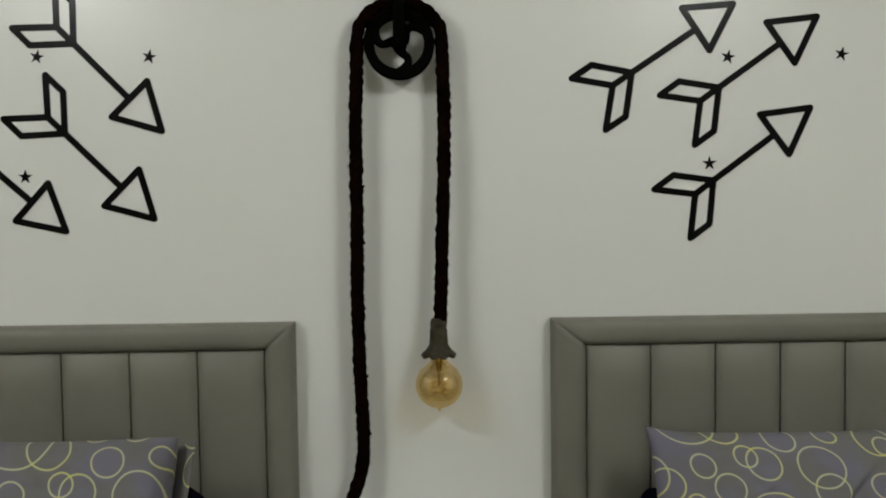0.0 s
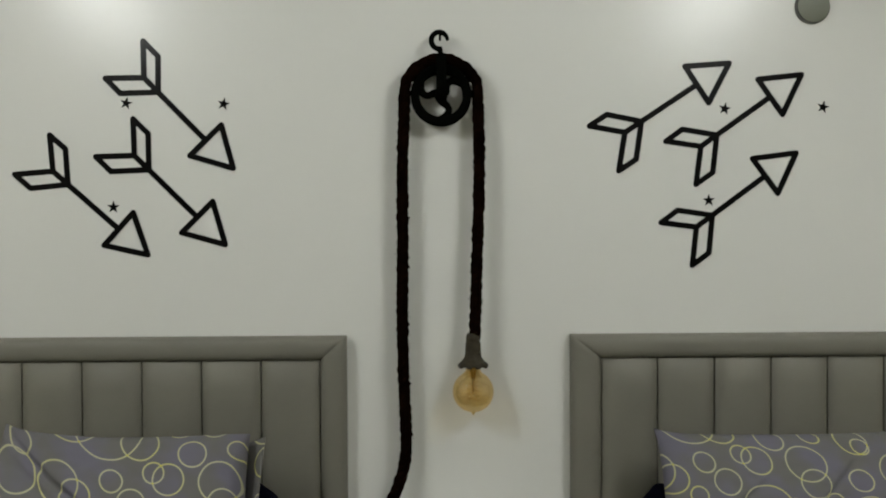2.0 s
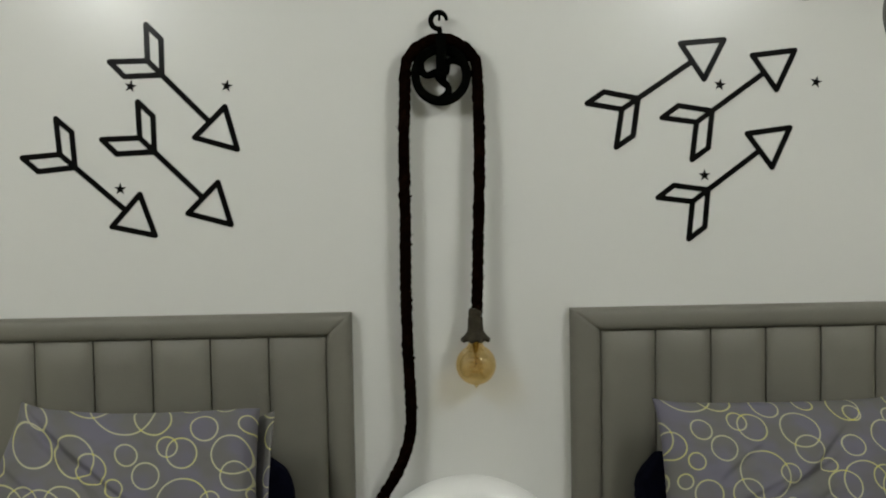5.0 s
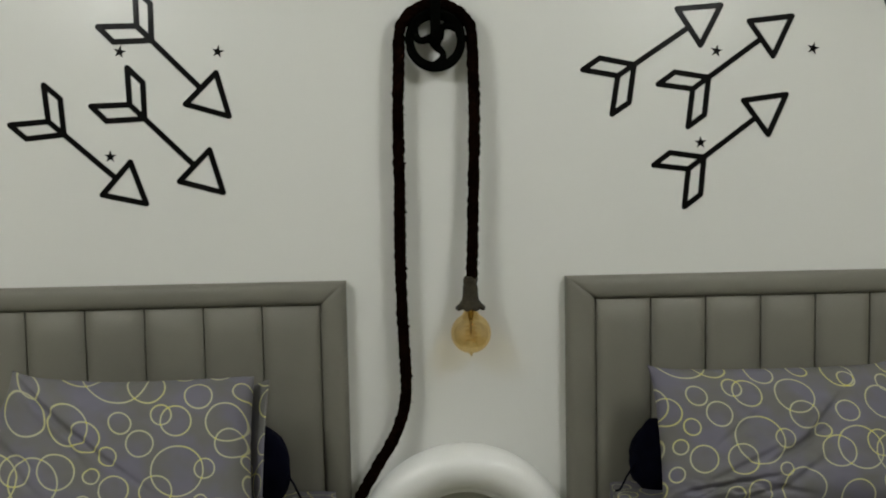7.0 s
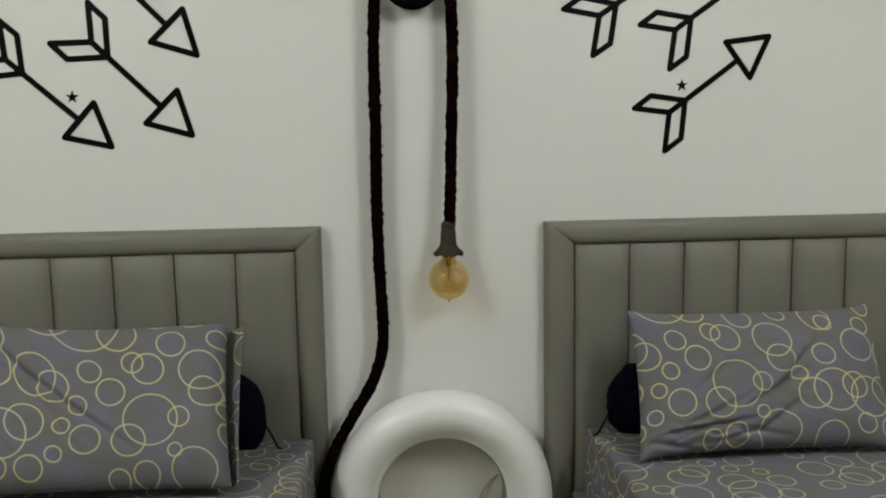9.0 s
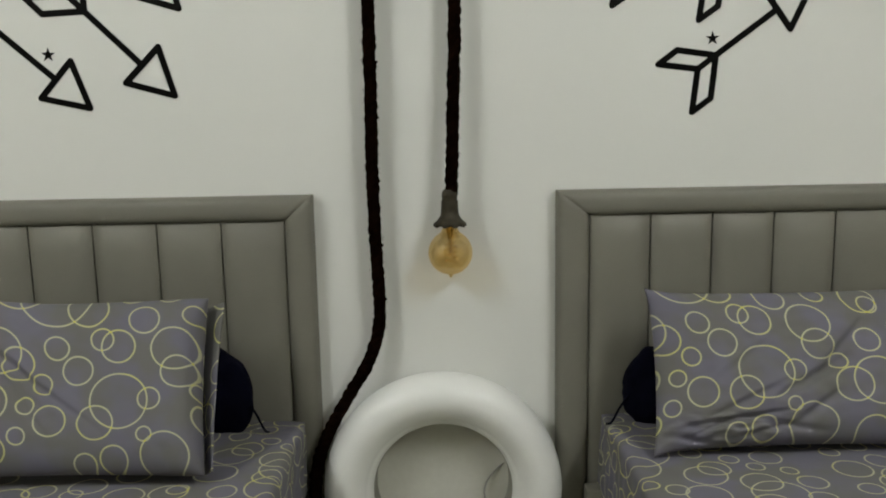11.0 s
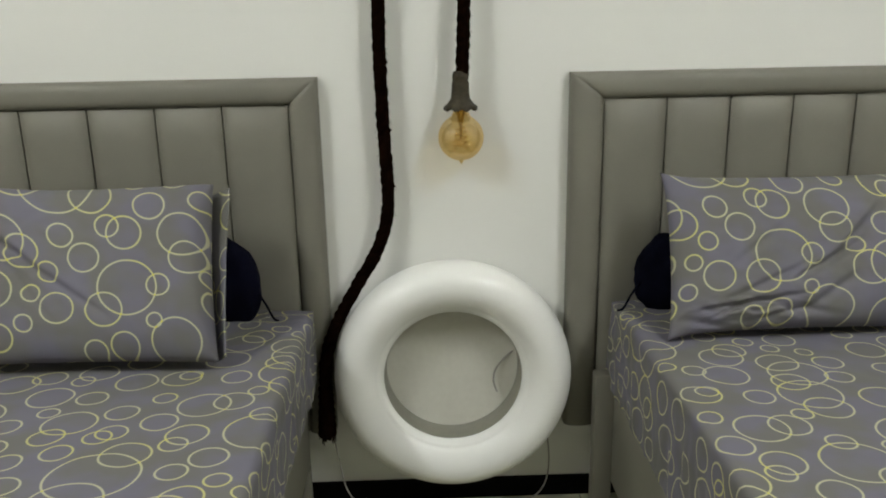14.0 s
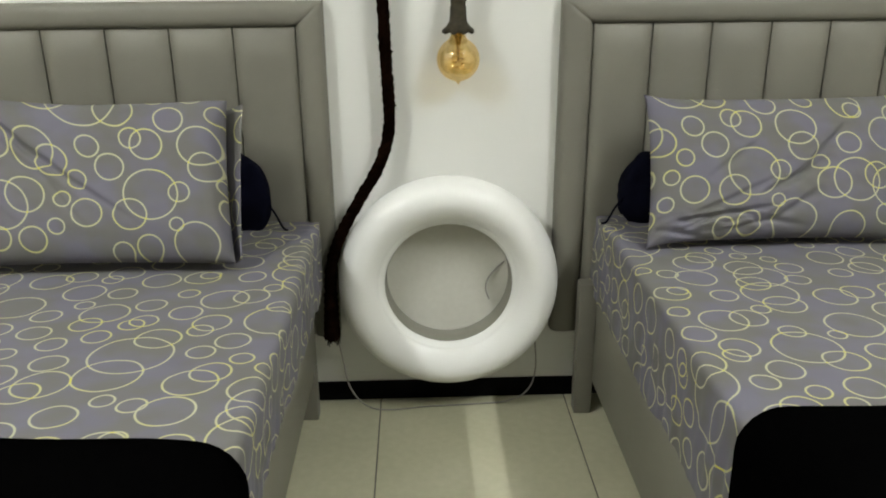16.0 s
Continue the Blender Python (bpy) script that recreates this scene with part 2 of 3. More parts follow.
def spline(points, step):
    """Points along a smooth line through the given ones, at even steps."""
    p = [Vector(q) for q in points]
    p = [2 * p[0] - p[1], *p, 2 * p[-1] - p[-2]]
    fine = []
    for a, b_, c, d in zip(p, p[1:], p[2:], p[3:]):
        for k in range(24):
            t = k / 24
            fine.append(0.5 * (2 * b_ + (c - a) * t + (2 * a - 5 * b_ + 4 * c - d) * t * t + (3 * b_ - a - 3 * c + d) * t ** 3))
    fine.append(p[-2])
    out, left = [fine[0]], step
    for a, b_ in zip(fine, fine[1:]):
        d = (b_ - a).length
        while d >= left and d > 0:
            a = a + (b_ - a) * (left / d)
            d -= left
            out.append(a)
            left = step
        left -= d
    return out


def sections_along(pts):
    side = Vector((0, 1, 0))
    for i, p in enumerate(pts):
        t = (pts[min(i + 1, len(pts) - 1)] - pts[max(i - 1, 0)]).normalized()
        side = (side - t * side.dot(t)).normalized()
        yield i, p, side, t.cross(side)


def tube(pts, radius, sides=8, bm=None):
    bm = bm or bmesh.new()
    rows = []
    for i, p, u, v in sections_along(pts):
        r = radius(i / (len(pts) - 1)) if callable(radius) else radius
        rows.append([p + r * (u * math.cos(2 * math.pi * k / sides) + v * math.sin(2 * math.pi * k / sides)) for k in range(sides)])
    vs = grid(bm, rows, closed_v=True)
    bm.faces.new(vs[0])
    bm.faces.new(vs[-1][::-1])
    return bm


def plate(points, y0, y1, bm=None):
    """An outline in the wall's plane, as (x, z), between two depths."""
    bm = bm or bmesh.new()
    front, back = [bm.verts.new((x, y0, z)) for x, z in points], [bm.verts.new((x, y1, z)) for x, z in points]
    bm.faces.new(front)
    bm.faces.new(back[::-1])
    for i in range(len(points)):
        j = (i + 1) % len(points)
        bm.faces.new((front[j], front[i], back[i], back[j]))
    return bm


# ---- the room ----
def wall(name, x0, x1, y0, y1, z0, z1, mat, label):
    tagged(part(name, box(x0, x1, y0, y1, z0, z1), mat), label, "wall", kind="structure")


wall("wall_north", WEST, EAST, NORTH, NORTH + 0.15, 0, TOP, MAT_WALL, "satin off-white painted bedroom wall behind the beds")
wall("wall_south", WEST, EAST, SOUTH - 0.15, SOUTH, 0, TOP, MAT_PLAIN, "unseen plain wall, greige to cut bounced light")
wall("wall_west", WEST - 0.15, WEST, SOUTH - 0.15, NORTH + 0.15, 0, TOP, MAT_PLAIN, "unseen plain side wall, greige to cut bounced light")
wall("wall_east", EAST, EAST + 0.15, SOUTH - 0.15, NORTH + 0.15, 0, TOP, MAT_PLAIN, "unseen plain side wall, greige to cut bounced light")
tagged(part("ceiling", box(WEST - 0.15, EAST + 0.15, SOUTH - 0.15, NORTH + 0.15, TOP, TOP + 0.15), MAT_CEIL), "unseen flat ceiling, greyed to cut bounced light", "ceiling", kind="structure")
tagged(part("baseboard", box(WEST, EAST, NORTH - 0.010, NORTH, 0.0, 0.066, 0.002), MAT_SKIRT), "low black polished stone skirting along the wall", "skirting", kind="structure")

for lx, ly in LIGHTS:
    cl = empty("ceiling_light", (lx, ly, TOP), label="pale ceiling batten with a bare tube light, switched on", category="ceiling light", group="ceiling lights")
    part("batten", box(-0.022, 0.022, -TUBE / 2 - 0.02, TUBE / 2 + 0.02, -0.034, 0.0, 0.004), MAT_CEIL, cl)
    for end in (-1, 1):
        part("tube_holder", box(-0.013, 0.013, end * (TUBE / 2 + 0.010) - 0.009, end * (TUBE / 2 + 0.010) + 0.009, -0.090, -0.0345, 0.004), MAT_CEIL, cl)
    part("glass_tube", lathe([(0, -TUBE / 2), (0.014, -TUBE / 2), (0.014, TUBE / 2), (0, TUBE / 2)], (0, 0, -0.072), "y", 20, False), MAT_DIFFUSER, cl)


# ---- wall decals ----
FLETCH, SHAFT, HEAD, STROKE = (0.078, 0.016, 0.0745, 0.083), 0.252, (0.2585, 0.065, 0.374), 0.0168


def outline(points, w, y0, y1):
    """A closed stroke of width 2 w along a polygon, with rounded outer corners."""
    pts = [Vector(p) for p in points]
    if sum(a.x * b_.y - b_.x * a.y for a, b_ in zip(pts, pts[1:] + pts[:1])) < 0:
        pts.reverse()
    m_ = len(pts)
    dirs = [(pts[(i + 1) % m_] - pts[i]).normalized() for i in range(m_)]
    bm = bmesh.new()
    inner, outer = [], []
    for i in range(m_):
        d0, d1 = dirs[i - 1], dirs[i]
        n0, n1 = Vector((d0.y, -d0.x)), Vector((d1.y, -d1.x))
        inner.append(pts[i] - (n0 + n1) * (w / (1 + n0.dot(n1))))
        turn_ = n0.angle_signed(n1)
        outer.append([pts[i] + w * (Matrix.Rotation(-turn_ * k / 4, 2) @ n0) for k in range(5)])
    layers = []
    for y in (y0, y1):
        layers.append(([bm.verts.new((p.x, y, p.y)) for p in inner], [[bm.verts.new((p.x, y, p.y)) for p in arc] for arc in outer]))
    for inn, out in layers:
        for i in range(m_):
            k = (i + 1) % m_
            bm.faces.new([inn[i], *out[i]])
            bm.faces.new([inn[i], out[i][-1], out[k][0], inn[k]])
    (ia, oa), (ib, ob_) = layers
    fa, fb = [v for arc in oa for v in arc], [v for arc in ob_ for v in arc]
    for loop_a, loop_b in ((ia, ib), (fa, fb)):
        for i in range(len(loop_a)):
            k = (i + 1) % len(loop_a)
            bm.faces.new((loop_a[i], loop_a[k], loop_b[k], loop_b[i]))
    return bm


def arrow_decal(x, z, angle, size, upper, lower):
    """A black outline arrow: two open feather panes, a shaft and a hollow head."""
    far, near, _, _ = FLETCH
    c = 0.0594
    w = STROKE / 2
    thing = empty("arrow_decal", (x, NORTH, z), label="glossy black outline arrow decal stuck on the wall", category="wall decal", group="arrow decals")
    thing.rotation_euler = (0, radians(-angle), 0)
    thing.scale = (size, 1, size)
    part("feather", outline([(-far, upper), (-near, upper), (c, 0), (0, 0)], w, -0.0012, 0), MAT_DECAL, thing, sharp=30)
    part("feather", outline([(-far, -lower), (-near, -lower), (c, 0), (0, 0)], w, -0.0014, 0), MAT_DECAL, thing, sharp=30)
    part("shaft", plate([(c, -w), (SHAFT, -w), (SHAFT, w), (c, w)], -0.0016, 0), MAT_DECAL, thing, sharp=30)
    part("arrowhead", outline([(HEAD[0], HEAD[1]), (HEAD[0], -HEAD[1]), (HEAD[2], 0)], w, -0.0018, 0), MAT_DECAL, thing, sharp=30)
    return thing


for x, z, angle, size in ((-0.927, 2.032, -45.8, 1.0), (-0.9575, 1.8025, -44.9, 1.0035), (-1.1975, 1.757, -41.9, 0.995)):
    arrow_decal(x, z, angle, size, 0.0745, 0.082)
for x, z, angle, size in ((0.500, 1.866, 33.3, 1.0), (0.728, 1.8236, 35.2, 0.988), (0.7146, 1.5825, 36.3, 0.995)):
    arrow_decal(x, z, angle, size, 0.0745, 0.0855)

for i, (x, z) in enumerate(((-0.980, 1.957), (-0.693, 1.954), (-1.021, 1.650), (0.800, 1.936), (1.096, 1.940), (0.752, 1.662))):
    pts = []
    for k in range(10):
        r = 0.0195 if k % 2 == 0 else 0.0075
        t = math.pi / 2 + math.pi * k / 5 + 0.06 * math.sin(3 * i) - (0.02 if i in (2, 5) else 0.20)
        pts.append((r * math.cos(t), r * math.sin(t)))
    st = part("star_decal", plate(pts, -0.0012, 0), MAT_DECAL, sharp=30)
    st.location = (x, NORTH, z)
    tagged(st, "small black five-pointed star decal on the wall", "wall decal", "star decals")

for x, z, r, lab in ((1.062, 2.239, 0.052, "small round frameless mirror on the wall"), (1.480, 2.145, 0.180, "large round frameless mirror on the wall")):
    mi = empty("round_mirror", (x, NORTH, z), label=lab, category="mirror", group="round mirrors")
    part("mirror_backing", lathe([(0, 0), (r, 0), (r, -0.006), (r - 0.003, -0.008), (0, -0.008)], (0, 0, 0), "y", 64, False), MAT_CHROME, mi)
    part("mirror_glass", lathe([(0, -0.0085), (r - 0.004, -0.0085), (r - 0.004, -0.0125), (0, -0.0125)], (0, 0, 0), "y", 64, False), MAT_MIRROR, mi)

# ---- pulley lamp ----
PX, PY, PZ = -0.049, 1.957, 1.970
lampthing = empty("pulley_lamp", (PX, NORTH, PZ), label="rustic rope wall lamp over a black iron pulley, unlit", category="wall lamp")


def local(ob):
    """Keeps a part built in world places where it is under the lamp."""
    ob.matrix_parent_inverse = Matrix.Translation((-PX, -NORTH, -PZ))
    return ob


wheel = local(part("pulley_wheel", lathe([(0.066, -0.014), (0.085, -0.019), (0.089, -0.017), (0.084, -0.010), (0.081, 0), (0.084, 0.010), (0.089, 0.017), (0.085, 0.019), (0.066, 0.014), (0.063, 0.010), (0.063, -0.010)], (PX, PY, PZ), "y", 56), MAT_IRON, lampthing))
local(part("hub", lathe([(0, -0.020), (0.016, -0.020), (0.019, -0.016), (0.019, 0.016), (0.016, 0.020), (0, 0.020)], (PX, PY, PZ), "y", 24, False), MAT_IRON, lampthing))
for k in range(3):
    a0 = radians(-90 + 120 * k)
    pts = []
    for i in range(13):
        t = i / 12
        r = 0.012 + t * 0.060
        a = a0 + 0.62 * math.sin(math.pi * t) * (1 - 0.3 * t)
        pts.append((PX + r * math.cos(a), PY, PZ + r * math.sin(a)))
    local(part("spoke", tube([Vector(p) for p in pts], lambda t: 0.0140 - 0.0035 * math.sin(math.pi * t), 10), MAT_IRON, lampthing))
bm = box(PX - 0.014, PX + 0.016, PY - 0.036, PY - 0.029, PZ - 0.014, PZ + 0.112, 0.003)
box(PX - 0.014, PX + 0.016, PY + 0.029, PY + 0.036, PZ - 0.014, PZ + 0.112, 0.003, bm=bm)
box(PX - 0.014, PX + 0.016, PY - 0.037, PY + 0.037, PZ + 0.108, PZ + 0.1155, 0.003, bm=bm)
local(part("bracket", bm, MAT_IRON, lampthing))
local(part("axle", lathe([(0, -0.042), (0.008, -0.042), (0.009, -0.039), (0.009, 0.040), (0, 0.040)], (PX, PY, PZ), "y", 16, False), MAT_IRON, lampthing))
hook = [(PX, PY, PZ + 0.110), (PX - 0.002, PY, PZ + 0.132)]
for i in range(15):
    a = radians(-80 - 282 * i / 14)
    hook.append((PX - 0.004 + 0.0235 * math.cos(a), PY, PZ + 0.160 + 0.0245 * math.sin(a)))
local(part("hook", tube(spline(hook, 0.004), lambda t: 0.0078 - 0.003 * max(0, t - 0.8) * 5, 8), MAT_IRON, lampthing))
local(part("nail", lathe([(0, -0.016), (0.0045, -0.016), (0.0035, -0.013), (0.0035, 0.043), (0, 0.043)], (PX - 0.002, PY, PZ + 0.1725), "y", 10, False), MAT_IRON, lampthing))

RR = 0.109
rope_line = [(-0.352, 1.905, 0.268), (-0.350, 1.908, 0.36), (-0.3475, 1.915, 0.470), (-0.333, 1.918, 0.540), (-0.303, 1.920, 0.615), (-0.248, 1.926, 0.711), (-0.190, 1.942, 0.805),
             (-0.166, 1.956, 0.875), (-0.157, 1.958, 0.955), (-0.163, 1.958, 1.14), (-0.166, 1.958, 1.28), (-0.164, 1.958, 1.50), (-0.163, 1.957, 1.75), (-0.158, 1.956, 1.90)]
for i in range(1, 12):
    a = math.pi - math.pi * i / 12
    rope_line.append((PX + RR * math.cos(a), PY, PZ + 0.106 * math.sin(a)))
rope_line += [(0.060, 1.956, 1.90), (0.061, 1.952, 1.75), (0.056, 1.948, 1.56), (0.050, 1.943, 1.40), (0.046, 1.938, 1.262)]
centre = spline(rope_line, 0.006)
bm = bmesh.new()
for s in range(3):
    strand = []
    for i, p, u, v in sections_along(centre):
        a = 2 * math.pi * (s / 3 + i * 0.006 / 0.075)
        k = 0.0060 + 0.0034 * noise.noise(Vector((i * 0.11, s, 0)))
        strand.append(p + k * (u * math.cos(a) + v * math.sin(a)))
    tube(strand, lambda t, s=s: 0.0124 + 0.0032 * noise.noise(Vector((t * 120, s * 3.1, 2))), 8, bm)
rope = local(part("rope", bm, MAT_ROPE, lampthing, "thick dark brown twisted jute rope", 80))
rng = random.Random(4)
knot = []
for i in range(60):
    a = 2 * math.pi * i / 12
    q = centre[2] + (centre[6] - centre[2]) * (i / 59)
    knot.append(q + 0.0165 * Vector((math.cos(a), math.sin(a), 0)))
part("end_binding", tube(knot, 0.0055, 6), MAT_ROPE, rope, sharp=80)
part("end_sleeve", tube(centre[1:26], lambda t: 0.0262 - 0.0065 * t + 0.0016 * math.sin(40 * t) + 0.0012 * noise.noise(Vector((t * 30, 7, 1))), 14), MAT_ROPE, rope, "dark wrapped sleeve at the rope's end", 80)
bm = bmesh.new()
for _ in range(60):
    a, r = rng.uniform(0, 2 * math.pi), rng.uniform(0.004, 0.022)
    q = centre[0] + Vector((r * math.cos(a), r * math.sin(a), 0.012))
    tube([q, q + Vector((0.15 * r * math.cos(a), 0.15 * r * math.sin(a), -rng.uniform(0.014, 0.030)))], 0.0012, 4, bm)
for _ in range(620):
    p = centre[rng.randrange(4, len(centre) - 4)]
    a, ln = rng.uniform(0, 2 * math.pi), rng.uniform(0.004, 0.012)
    o = Vector((math.cos(a), math.sin(a), 0)) * 0.017
    q = p + o
    e = q + Vector((o.x, o.y, 0)).normalized() * ln * rng.uniform(0.3, 0.9) + Vector((0, 0, rng.uniform(-1, 1) * ln))
    tube([q - o * 0.2, q, e], lambda t: 0.0008 * (1.15 - t), 4, bm)
for z in (0.98, 1.13, 1.30, 1.47, 1.61, 1.79, 1.94):
    p = min(centre[: len(centre) // 2], key=lambda c: abs(c.z - z))
    bmesh.ops.create_icosphere(bm, subdivisions=1, radius=0.0042, matrix=Matrix.Translation((p.x + 0.0185, p.y - 0.004, p.z)))
tagged(part("rope_fibres", bm, MAT_ROPE, rope, sharp=80), kind="stuff")

BX, BY, BZ = 0.040, 1.937, 1.106
bm = lathe([(0, 0.170), (0.0165, 0.170), (0.0205, 0.162), (0.0212, 0.150), (0.0195, 0.146), (0.0225, 0.140), (0.0230, 0.118), (0.0245, 0.102), (0.034, 0.088), (0.043, 0.081), (0.0435, 0.074), (0.040, 0.072), (0.036, 0.078), (0.020, 0.076), (0.0, 0.076)], (BX, BY, BZ), "z", 64, False)
for v in bm.verts:
    dx, dy, dz = v.co.x - BX, v.co.y - BY, v.co.z - BZ
    r = math.hypot(dx, dy)
    k = max(0, min(1, (r - 0.026) / 0.016))
    wave = math.sin(9 * math.atan2(dy, dx))
    v.co += Vector((dx * 0.045 * k * wave, dy * 0.045 * k * wave, -0.0028 * k * wave))
local(part("socket", bm, MAT_BRONZE, lampthing, "aged bronze lamp holder with scalloped rim", 60))
bulb = local(part("bulb", lathe([(0.0001, -0.0690), (0.0025, -0.0680), (0.0040, -0.0640), (0.0065, -0.0605)] + [(0.0595 * math.sin(radians(a)), -0.0595 * math.cos(radians(a))) for a in range(12, 152, 7)] + [(0.0245, 0.0560), (0.020, 0.066), (0.0185, 0.080)], (BX, BY, BZ), "z", 48, False), MAT_AMBER, lampthing, "clear amber globe light bulb, unlit"))
fil = []
for i in range(97):
    t = i / 96
    a = 2 * math.pi * t * 4
    r = 0.013 + 0.006 * math.sin(2 * math.pi * t * 16)
    fil.append(Vector((BX + r * math.cos(a), BY + r * math.sin(a), BZ - 0.028 + 0.056 * t)))
part("filament", tube(fil, 0.0011, 6), MAT_FILAMENT, bulb, "fine coiled filament")
part("bulb_stem", lathe([(0, -0.004), (0.004, -0.002), (0.005, 0.03), (0.011, 0.062), (0.017, 0.074), (0, 0.074)], (BX, BY, BZ), "z", 16, False), MAT_FILAMENT, bulb)

# ---- white tyre shelf ----
TX, TZ, TR = 0.008, 0.446, 0.331
shelf = empty("tyre_shelf", (TX, NORTH, TZ), label="glossy white painted tyre mounted on the wall as bedside shelf", category="wall shelf")
prof = []
RIDGE = 0.272
for i in range(37):
    a = radians(-90 + 180 * i / 36)
    c, s_ = math.cos(a), math.sin(a)
    tube_r = TR - RIDGE if a > 0 else 0.075
    prof.append((TR - tube_r + tube_r * max(0, c) ** 0.9, -0.086 - 0.074 * math.copysign(abs(s_) ** 0.9, s_)))
for i in range(1, 25):
    # the inner side of the ring slopes into the hole, with a shallow groove before its bead
    q = i / 24
    groove = 0.0022 * math.exp(-((q - 0.80) / 0.05) ** 2) - 0.0022 * math.exp(-((q - 0.92) / 0.05) ** 2)
    prof.append((RIDGE + (0.1955 - RIDGE) * q, -0.160 + 0.048 * q ** 1.9 + groove))
prof += [(0.1938, -0.110), (0.1930, -0.107), (0.1925, -0.102), (0.1925, -0.096), (0.195, -0.070), (0.197, -0.042), (0.23, -0.044), (0.29, -0.046), (0.30, -0.030), (0.26, -0.016)]
part("tyre", lathe(prof, (0, 0, 0), "y", 96), MAT_WHITE, shelf)
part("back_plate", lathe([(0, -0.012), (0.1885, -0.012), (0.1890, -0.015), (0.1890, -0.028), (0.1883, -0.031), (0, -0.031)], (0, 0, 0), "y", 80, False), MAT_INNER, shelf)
part("rim_liner", lathe([(0.1945, -0.1000), (0.1915, -0.0995), (0.1900, -0.096), (0.1875, -0.040), (0.1875, -0.012), (0.1920, -0.0115), (0.1955, -0.050)], (0, 0, 0), "y", 96), MAT_LINER, shelf, "dark beige inner rim of the tyre")


def cable(points, r, label, name="power_cable"):
    return tagged(part(name, tube(spline(points, 0.012), r, 8), MAT_CABLE, sharp=80), label, "cable", "lamp cables")


cable([(-0.338, 1.905, 0.285), (-0.325, 1.91, 0.20), (-0.305, 1.90, 0.10), (-0.258, 1.905, 0.030), (-0.190, 1.915, 0.0045), (-0.06, 1.930, 0.0045), (0.09, 1.938, 0.0045), (0.20, 1.940, 0.012), (0.262, 1.925, 0.060), (0.288, 1.945, 0.13), (0.285, 1.975, 0.24)], 0.0023, "thin pale grey cable hanging from the rope end to the floor")
cable([(0.184, 1.972, 0.488), (0.158, 1.962, 0.470), (0.132, 1.955, 0.438), (0.125, 1.950, 0.408), (0.132, 1.947, 0.380), (0.140, 1.946, 0.366)], 0.0028, "short grey cable looped inside the white shelf")


# ---- beds ----
def border_side(a, b_, width, depth_at, to_world, mitre_a, mitre_b, back):
    """A padded border strip from a to b_; its ends may be mitred."""
    bm = bmesh.new()
    nw, nl = 14, 44
    rows = []
    for i in range(nw + 1):
        w = width * i / nw
        lo, hi = a + w * mitre_a, b_ - w * mitre_b
        row = []
        for j in range(nl + 1):
            at = lo + (hi - lo) * (0.5 - 0.5 * math.cos(math.pi * j / nl))
            # the cover is drawn in along the mitred seams
            pull = sum(0.0045 * math.exp(-(d / 0.006) ** 2) for d, m_ in ((at - lo, mitre_a), (hi - at, mitre_b)) if m_)
            row.append(to_world(at, w, depth_at(i / nw) + pull))
        rows.append(row)
    rows.insert(0, [to_world(a + (b_ - a) * (0.5 - 0.5 * math.cos(math.pi * j / nl)), 0, back) for j in range(nl + 1)])
    grid(bm, rows)
    return bm


def padded(x0, x1, z0, z1, y_edge, y_mid):
    """An upholstered channel: full in the middle, drawn in at its seams."""
    bm = bmesh.new()
    nx, nz = 22, 18
    rows = []
    for i in range(nx + 1):
        u = i / nx
        row = []
        for j in range(nz + 1):
            v = j / nz
            v = v + 0.35 * v * (1 - v) * (1 - 2 * v) * -1
            fu = (1 - abs(2 * u - 1) ** 6) * (0.80 + 0.20 * (1 - (2 * u - 1) ** 2))
            top = min(1, (1 - v) / (0.055 + 0.012 * abs(2 * u - 1) ** 4))
            ft = math.sqrt(max(0, 1 - (1 - top) ** 2))
            k = noise.noise(Vector((x0 * 7, u * 2, v * 4))) * 0.0015
            row.append((x0 + (x1 - x0) * u, y_edge + (y_mid - y_edge) * fu * ft + k * fu * ft, z0 + (z1 - z0) * v))
        rows.append(row)
    grid(bm, rows)
    back = [[(x0, NORTH - 0.012, z0 + (z1 - z0) * j / nz), rows[0][j]] for j in range(nz + 1)]
    grid(bm, back)
    back = [[(x1, NORTH - 0.012, z0 + (z1 - z0) * j / nz), rows[-1][j]] for j in range(nz + 1)]
    grid(bm, back)
    bmesh.ops.remove_doubles(bm, verts=bm.verts, dist=1e-5)
    return bm


HB_TOP, HB_LOW, TOP_BORDER = 1.265, 0.255, 0.068


